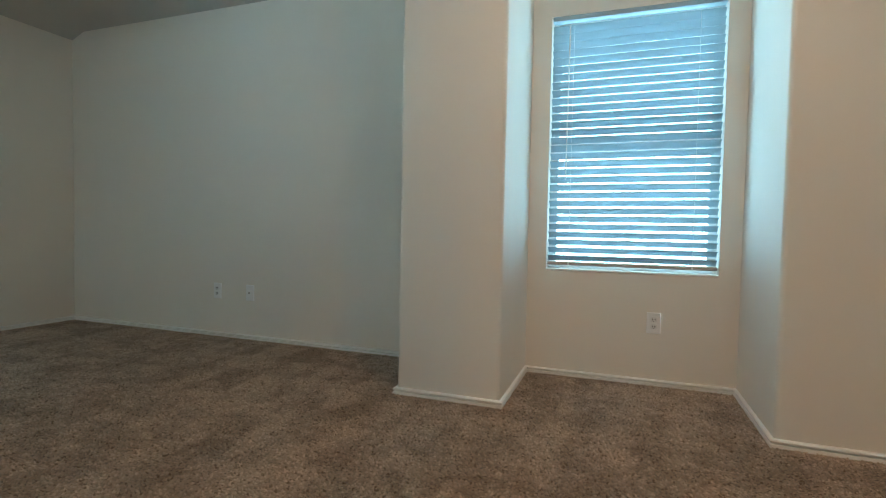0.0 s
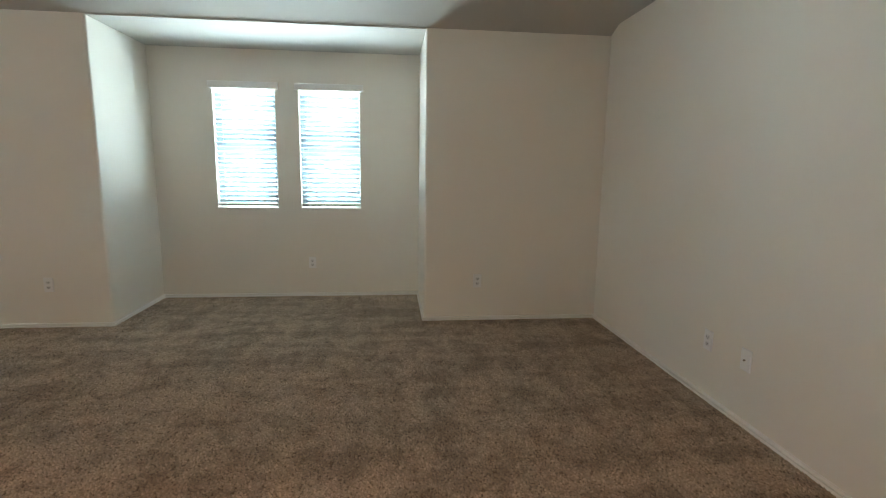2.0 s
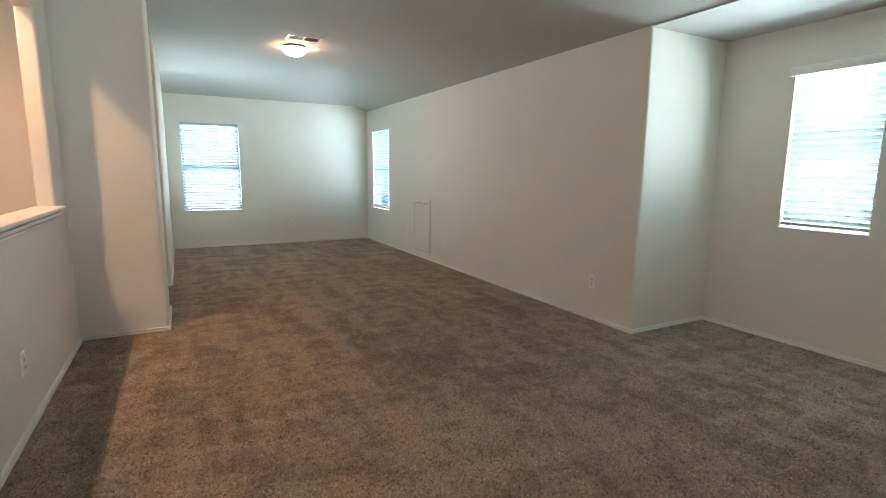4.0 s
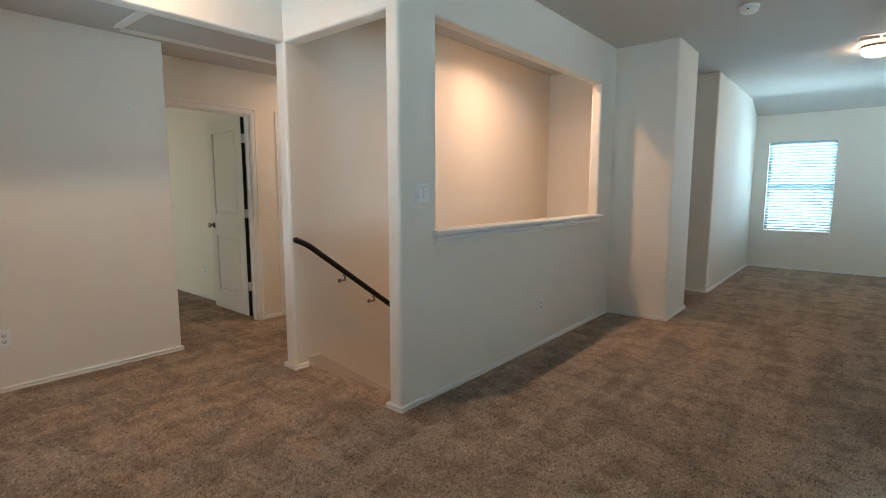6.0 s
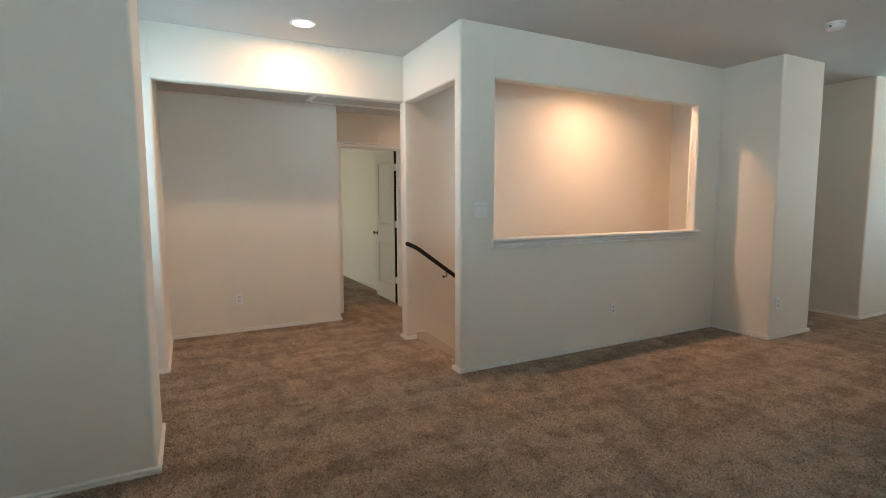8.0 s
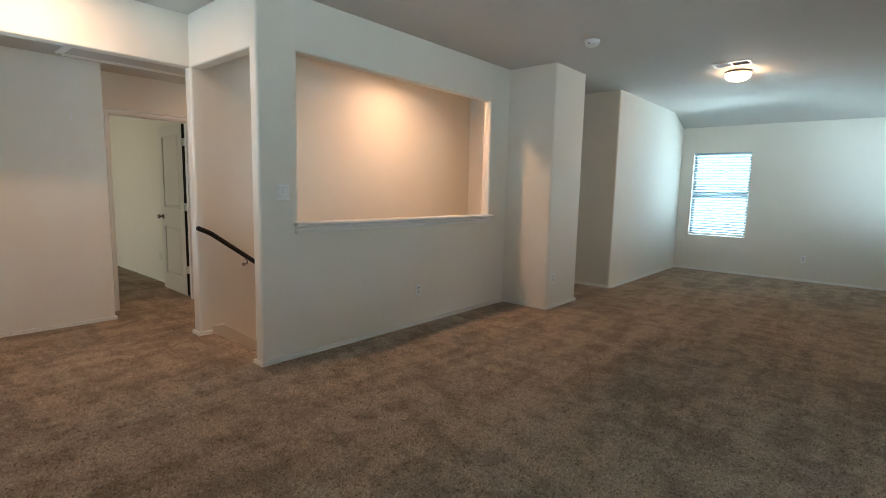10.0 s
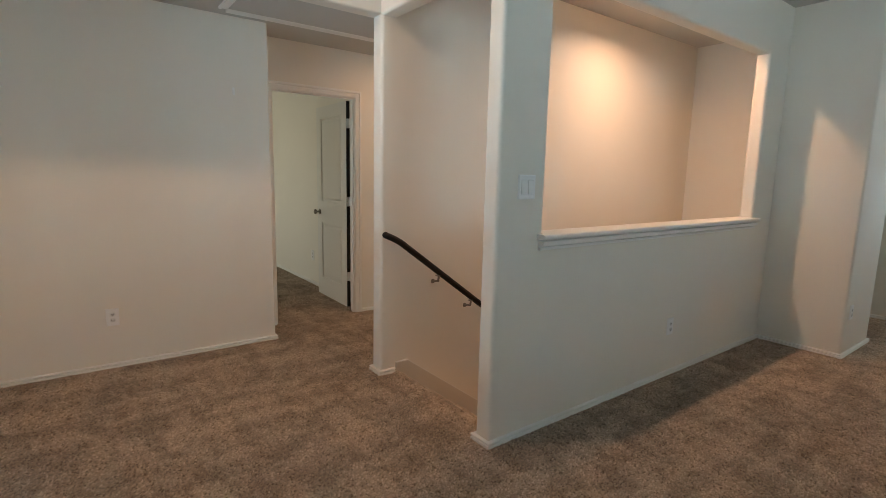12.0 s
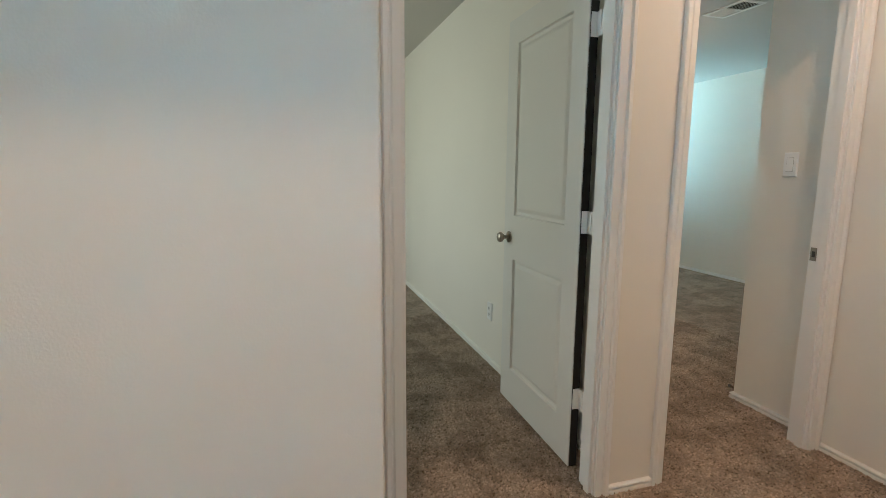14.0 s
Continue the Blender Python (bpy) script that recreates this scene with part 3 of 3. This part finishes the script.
def door_leaf(name, m, w, h, label):
    """Two-panel moulded leaf; local x from the hinge edge, y through its thickness (front at t)."""
    d = thing(name, m, label, "door", kind="structure")
    t, st = 0.035, 0.118
    x0, x1 = st, w - st
    n = 10

    def outline(z0, z1, rise, inset):
        lo = [(x0 + inset, z0 + inset), (x1 - inset, z0 + inset)]
        top = []
        for k in range(n + 1):
            u = 1 - 2 * k / n
            top.append(((x0 + x1) / 2 + u * ((x1 - x0) / 2 - inset), z1 - inset + rise * (1 - u * u)))
        return lo + top

    panels = ((0.205, 0.815, 0.0), (1.05, h - 0.125, 0.0))
    bm = bmesh.new()

    def face(pts, y):
        return bm.faces.new([bm.verts.new((u, y, v)) for u, v in pts])

    for y, flip in ((0, 1), (t, -1)):
        zs = (0.014, 0.205, 0.815, 1.05, h - 0.125, h)
        for za, zb in zip(zs, zs[1:]):
            face([(0, za), (x0, za), (x0, zb), (0, zb)], y)
            face([(x1, za), (w, za), (w, zb), (x1, zb)], y)
        face([(x0, 0.014), (x1, 0.014), (x1, 0.205), (x0, 0.205)], y)
        face([(x0, 0.815), (x1, 0.815), (x1, 1.05), (x0, 1.05)], y)
        top = outline(1.05, h - 0.125, 0.0, 0)[2:]
        for a, b in zip(top, top[1:]):
            face([a, (a[0], h), (b[0], h), b], y)
        for z0, z1, rise in panels:
            prev, py = outline(z0, z1, rise, 0), y
            for inset, depth in ((0.004, 0.012), (0.018, 0.0145), (0.036, 0.004), (0.044, 0.003)):
                cur, cy = outline(z0, z1, rise, inset), y + flip * depth
                for k in range(len(cur)):
                    q = (k + 1) % len(cur)
                    bm.faces.new([bm.verts.new(v) for v in ((prev[k][0], py, prev[k][1]), (prev[q][0], py, prev[q][1]), (cur[q][0], cy, cur[q][1]), (cur[k][0], cy, cur[k][1]))])
                prev, py = cur, cy
            face(prev, py)
    for a, b in (((0, 0.014), (0, h)), ((w, 0.014), (w, h)), ((0, 0.014), (w, 0.014)), ((0, h), (w, h))):
        bm.faces.new([bm.verts.new(v) for v in ((a[0], 0, a[1]), (b[0], 0, b[1]), (b[0], t, b[1]), (a[0], t, a[1]))])
    bmesh.ops.remove_doubles(bm, verts=bm.verts, dist=0.0002)
    leaf = new("leaf", mesh_of("leaf", bm, DOORP, False))
    leaf.parent = d
    tagged(leaf, "white two-panel moulded leaf")
    # strip on the leaf's hinge side that paints in the gap's shadow
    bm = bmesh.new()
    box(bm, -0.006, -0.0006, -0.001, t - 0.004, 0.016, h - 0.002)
    part("hinge_gap_shadow", bm, GAPSHADE, d, "dark strip painted as the shadow gap at the hinges")
    for s, y in ((-1, 0), (1, t)):
        bm = bmesh.new()
        mm = Matrix.Translation((w - 0.065, y, 0.93)) @ pose(0, 0, 0, 90 if s < 0 else -90, 0, 0)
        lathe(bm, [(0, 0.0005), (0.031, 0.0005), (0.030, 0.006), (0.020, 0.010), (0.010, 0.013), (0.0095, 0.030), (0.017, 0.035), (0.026, 0.045), (0.0275, 0.053), (0.024, 0.062), (0.014, 0.067), (0, 0.068)], mm, 20)
        part("door_knob", bm, METAL, d, "round brushed nickel knob")
    for z in (0.28, 1.03, 1.78):
        bm = bmesh.new()
        tube(bm, (-0.035, 0.006, z), (-0.035, 0.006, z + 0.09), 0.0065, 10)
        box(bm, -0.031, -0.0005, 0.004, 0.007, z, z + 0.09)
        box(bm, -0.085, -0.039, 0.004, 0.007, z, z + 0.09)
        box(bm, -0.0085, -0.0061, -0.001, t - 0.004, z, z + 0.09)
        part("hinge", bm, TRIM, d, "painted white hinge")
    return d


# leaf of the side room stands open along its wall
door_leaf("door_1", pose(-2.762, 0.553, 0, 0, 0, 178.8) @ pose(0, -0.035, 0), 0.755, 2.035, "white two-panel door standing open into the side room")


# ---- wall plates ----
def cover(bm, hw, hh):
    """Wall plate with sloped edges, standing out along y."""
    rings = []
    for y, inset in ((0.0005, 0.0), (0.0030, 0.0), (0.0085, 0.0045)):
        rings.append([bm.verts.new((sx * (hw - inset), y, sz * (hh - inset))) for sx, sz in ((-1, -1), (1, -1), (1, 1), (-1, 1))])
    for a, b in zip(rings, rings[1:]):
        for k in range(4):
            bm.faces.new((a[k], a[(k + 1) % 4], b[(k + 1) % 4], b[k]))
    bm.faces.new(rings[0][::-1])
    bm.faces.new(rings[-1])


def rocker(x, owner):
    # grey sheet round the rocker, its recess shade given by colour
    bm = bmesh.new()
    box(bm, x - 0.0185, x + 0.0185, 0.0086, 0.0090, -0.0345, 0.0345)
    gap = part("rocker_gap_shade", bm, SHADE, owner)
    bm = bmesh.new()
    prism(bm, [(0.0090, -0.033), (0.0150, -0.033), (0.0105, 0.002), (0.0098, 0.033), (0.0090, 0.033)], x - 0.0165, x + 0.0165, "x")
    part("rocker", bm, PLATE, gap)


def outlet(m, kind):
    o = thing("wall_outlet" if kind != "blank" else "cable_plate", m, "white duplex outlet plate low on the wall" if kind != "blank" else "white cable plate low on the wall", "outlet", "wall plates")
    bm = bmesh.new()
    cover(bm, 0.037, 0.0595)
    part("cover_plate", bm, PLATE, o)
    if kind == "blank":
        bm = bmesh.new()
        tube(bm, (0, 0.009, 0), (0, 0.018, 0), 0.005, 10)
        part("jack", bm, METAL, o)
        return o
    for z in (-0.02, 0.02):
        bm = bmesh.new()
        prism(bm, rounded(-0.0165, 0.0165, z - 0.014, z + 0.014, "0123", 0.008, 4), 0.0086, 0.0105, "y")
        r = part("receptacle", bm, FACE, o)
        bm = bmesh.new()
        for x in (-0.0065, 0.0065):
            box(bm, x - 0.002, x + 0.002, 0.0104, 0.0110, z - 0.003, z + 0.006)
        box(bm, -0.0022, 0.0022, 0.0104, 0.0110, z - 0.0105, z - 0.006)
        part("slot", bm, DARK, r)
    return o


for x, y, yaw, kind in ((EAST, 4.70, 90, "d"), (EAST, 5.92, 90, "d"), (EAST, 1.82, 90, "d"), (EAST, -1.68, 90, "d"), (BAYX, -0.12, 90, "d"), (2.546, NORTH, 180, "d"),
                        (2.40, SOUTH, 0, "d"), (2.09, SOUTH, 0, "blank"), (-0.71, SOUTH, 0, "d"), (0.0, 1.66, -90, "d"), (0.6, 3.27, -90, "d"), (-2.212, -1.435, -90, "d"),
                        (-4.0, RM1, 180, "d"), (-6.7, 4.57, 180, "d")):
    outlet(pose(x, y, 0.355, 0, 0, yaw), kind)

sw = thing("light_switch", pose(0, 0.186, 1.306, 0, 0, -90), "white double rocker light switch on the column", "light switch")
bm = bmesh.new()
cover(bm, 0.058, 0.0595)
part("cover_plate", bm, PLATE, sw)
for x in (-0.023, 0.023):
    rocker(x, sw)
sw2 = thing("light_switch", pose(-2.91, 1.84, 1.32, 0, 0, 180), "white single light switch inside the bedroom", "light switch")
bm = bmesh.new()
cover(bm, 0.037, 0.0595)
part("cover_plate", bm, PLATE, sw2)
rocker(0.0, sw2)

# ---- access panel low on the east wall ----
ap = thing("access_panel", pose(EAST, 5.425, 0.055, 0, 0, 90), "white framed attic access panel low on the wall", "access panel")
bm = bmesh.new()
sweep(bm, [(-0.265, 0.05), (-0.265, 0.80), (0.265, 0.80), (0.265, 0.05), (-0.265, 0.05)], [(0, 0), (0, 0.014), (0.01, 0.018), (0.016, 0.010), (0.03, 0.012), (0.038, 0.022), (0.05, 0.022), (0.05, 0)], 1, lambda u, v, w: (u, w + 0.001, v))
part("panel_frame", bm, TRIM, ap, "moulded white frame")
# thin grey sheet gives the gap round the board its shade by colour
bm = bmesh.new()
box(bm, -0.262, 0.262, 0.001, 0.003, 0.053, 0.797)
part("reveal_shade", bm, SHADE, ap, "grey sheet painted as shade in the gap round the board")
bm = bmesh.new()
box(bm, -0.253, 0.253, 0.0031, 0.007, 0.062, 0.788)
part("panel_board", bm, WALL, ap)

# ---- ceiling fixtures ----
def dome_light(m, label):
    d = thing("ceiling_light", m, label, "ceiling light")
    bm = bmesh.new()
    lathe(bm, [(0, -0.0005), (0.132, -0.0005), (0.137, -0.010), (0.132, -0.024), (0.126, -0.026), (0.0, -0.026)], None, 32)
    part("base_ring", bm, METAL, d, "brushed nickel ring")
    bm = bmesh.new()
    lathe(bm, [(0.130, -0.0265), (0.130, -0.045), (0.116, -0.072), (0.088, -0.093), (0.046, -0.105), (0, -0.108)], None, 32)
    part("bowl", bm, BOWL, d, "lit frosted glass bowl")


dome_light(pose(2.03, 4.69, FLAT), "lit frosted bowl ceiling light with a metal ring")
dome_light(pose(-4.77, 2.35, 2.45), "lit frosted bowl ceiling light in the bedroom")


def downlight(m, label):
    d = thing("recessed_light", m, label, "recessed light")
    bm = bmesh.new()
    lathe(bm, [(0.072, -0.0005), (0.098, -0.0005), (0.096, -0.006), (0.080, -0.009), (0.072, -0.004)], None, 28)
    part("trim_ring", bm, PLATE, d)
    bm = bmesh.new()
    lathe(bm, [(0, -0.003), (0.0715, -0.003)], None, 28)
    part("lens", bm, LENS, d, "glowing warm lens")


downlight(pose(-0.635, -1.03, FLAT), "lit recessed downlight with a white trim ring")
downlight(pose(-0.43, 2.17, FLAT), "lit recessed downlight above the stairs")
downlight(pose(-1.95, 1.15, HALLC), "lit recessed downlight in the hall ceiling")

sd = thing("smoke_detector", pose(1.23, 2.64, FLAT), "white round smoke detector on the ceiling", "smoke detector")
bm = bmesh.new()
lathe(bm, [(0, -0.0005), (0.07, -0.0005), (0.07, -0.012), (0.066, -0.016), (0, -0.016)], None, 28)
part("mount", bm, PLATE, sd)
bm = bmesh.new()
lathe(bm, [(0.06, -0.0162), (0.064, -0.024), (0.062, -0.040), (0.05, -0.050), (0.02, -0.053), (0, -0.053)], None, 28)
body = part("body", bm, PLATE, sd)
bm = bmesh.new()
box(bm, -0.006, 0.006, -0.066, -0.060, -0.040, -0.030)
part("vent_slot", bm, DARK, body)


def vent(m, w, d, label):
    """Ceiling register: frame and two banks of slanted slats."""
    v = thing("ceiling_vent", m, label, "air vent")
    bm = bmesh.new()
    f = 0.025
    for x0, x1, y0, y1 in ((-w / 2, w / 2, -d / 2, -d / 2 + f), (-w / 2, w / 2, d / 2 - f, d / 2), (-w / 2, -w / 2 + f, -d / 2 + f, d / 2 - f), (w / 2 - f, w / 2, -d / 2 + f, d / 2 - f), (-0.008, 0.008, -d / 2 + f, d / 2 - f)):
        box(bm, x0, x1, y0, y1, -0.008, -0.0005)
    part("frame", bm, PLATE, v)
    bm = bmesh.new()
    box(bm, -w / 2 + f, w / 2 - f, -d / 2 + f, d / 2 - f, -0.0016, -0.0006)
    part("backing", bm, DARK, v)
    bm = bmesh.new()
    prism(bm, [(-0.009, -0.003), (0.006, -0.010), (0.007, -0.009), (-0.008, -0.002)], -w / 4 + f / 2 + 0.004, w / 4 - f / 2 - 0.004, "x")
    me = mesh_of("slat", bm, PLATE)
    k = int((d - 2 * f) / 0.022)
    for sx, turn in ((-w / 4 + f / 4, 0), (w / 4 - f / 4, 180)):
        for i in range(k):
            s = new("slat", me)
            s.parent = v
            s.matrix_local = pose(sx, -d / 2 + f + 0.011 + i * 0.022, 0, 0, 0, turn)
    return v


vent(pose(2.05, 4.28, FLAT), 0.36, 0.20, "white ceiling air register with slanted slats")
vent(pose(-4.03, 2.55, 2.45), 0.36, 0.20, "white bedroom ceiling air register")

# attic hatch in the hall ceiling
hatch = thing("attic_hatch", pose(-1.74, -0.04, HALLC), "white framed attic hatch in the hall ceiling", "hatch")
bm = bmesh.new()
sweep(bm, [(-0.30, -0.62), (-0.30, 0.62), (0.30, 0.62), (0.30, -0.62), (-0.30, -0.62)], [(0, 0), (0, 0.008), (0.012, 0.012), (0.03, 0.009), (0.045, 0.016), (0.058, 0.016), (0.058, 0)], 1, lambda u, v, w: (u, v, -w - 0.001))
part("hatch_frame", bm, TRIM, hatch)
bm = bmesh.new()
box(bm, -0.297, 0.297, -0.617, 0.617, -0.006, -0.001)
part("hatch_board", bm, CEIL, hatch)

# small things
nail = thing("wall_hook", pose(-2.212, -0.60, 1.925, 0, 0, -90), "tiny white hook on the plain hall wall", "hook")
bm = bmesh.new()
prism(bm, rounded(-0.007, 0.007, -0.026, 0.026, "0123", 0.005, 3), 0.0005, 0.006, "y")
tube(bm, (0, 0.004, -0.010), (0, 0.012, -0.004), 0.002, 8)
part("hook_plate", bm, PLATE, nail)
stop = thing("door_stop_spring", pose(-3.10, 1.90, 0.03, 0, 0, 90), "short dark door stop on the bedroom baseboard", "door stop")
bm = bmesh.new()
tube(bm, (0, 0.014, 0), (0, 0.075, 0), 0.006, 10)
part("spring", bm, BRONZE, stop)
bm = bmesh.new()
tube(bm, (0, 0.075, 0), (0, 0.088, 0), 0.009, 10)
part("tip", bm, RUBBER, stop)


# ---- carpet pile: many small leaning tufts over the floor ----
def carpet_tufts():
    rng = np.random.default_rng(7)
    pitch = 0.0108
    pts = []
    for x0, x1, y0, y1 in ((-2.66, 0.62, SOUTH, 5.0), (0.62, EAST, SOUTH, NORTH), (EAST, BAYX, BAYS, BAYN), (-5.2, -2.66, -0.7, 2.7)):
        gx, gy = np.meshgrid(np.arange(x0, x1, pitch), np.arange(y0, y1, pitch))
        pts.append(np.stack([gx.ravel(), gy.ravel()], 1))
    pts = np.concatenate(pts)
    pts += rng.uniform(-0.5, 0.5, pts.shape) * pitch
    x, y = pts[:, 0], pts[:, 1]
    hole = (x > -1.17) & (x < -0.04) & (y > 0.108)
    wall = (x < -0.02) & (y > 3.8) | (x > 0.02) & (x < 0.53) & (y < -2.1) | (x < -1.15) & (y < -2.1) | (x > 0.02) & (x < 0.58) & (y > 3.17) & (y < 3.84)
    pts = pts[~(hole | wall)]
    n = len(pts)
    base = rng.uniform(0.0052, 0.0080, n)
    high = rng.uniform(0.005, 0.010, n)
    turn = rng.uniform(0, 2 * np.pi, n)
    lean = rng.normal(0, 0.0035, (n, 2)) + (0.001, 0.0015)
    v = np.zeros((n, 4, 3))
    for k in range(3):
        a = turn + k * 2 * np.pi / 3
        v[:, k, 0] = pts[:, 0] + base * np.cos(a)
        v[:, k, 1] = pts[:, 1] + base * np.sin(a)
        v[:, k, 2] = 0.0006
    v[:, 3, :2] = pts + lean
    v[:, 3, 2] = high
    i = np.arange(n)[:, None] * 4
    f = np.concatenate([i + np.array([[0, 1, 3]]), i + np.array([[1, 2, 3]]), i + np.array([[2, 0, 3]])], 1).reshape(-1)
    me = bpy.data.meshes.new("carpet_pile")
    me.vertices.add(n * 4)
    me.vertices.foreach_set("co", v.reshape(-1))
    me.loops.add(len(f))
    me.loops.foreach_set("vertex_index", f.astype(np.int32))
    me.polygons.add(n * 3)
    me.polygons.foreach_set("loop_start", np.arange(0, n * 9, 3, dtype=np.int32))
    me.polygons.foreach_set("use_smooth", np.ones(n * 3, dtype=bool))
    me.update(calc_edges=True)
    me.materials.append(TUFTS)
    tagged(new("carpet_pile", me), "brown flecked carpet tufts on the floor", "carpet", kind="stuff")


carpet_tufts()
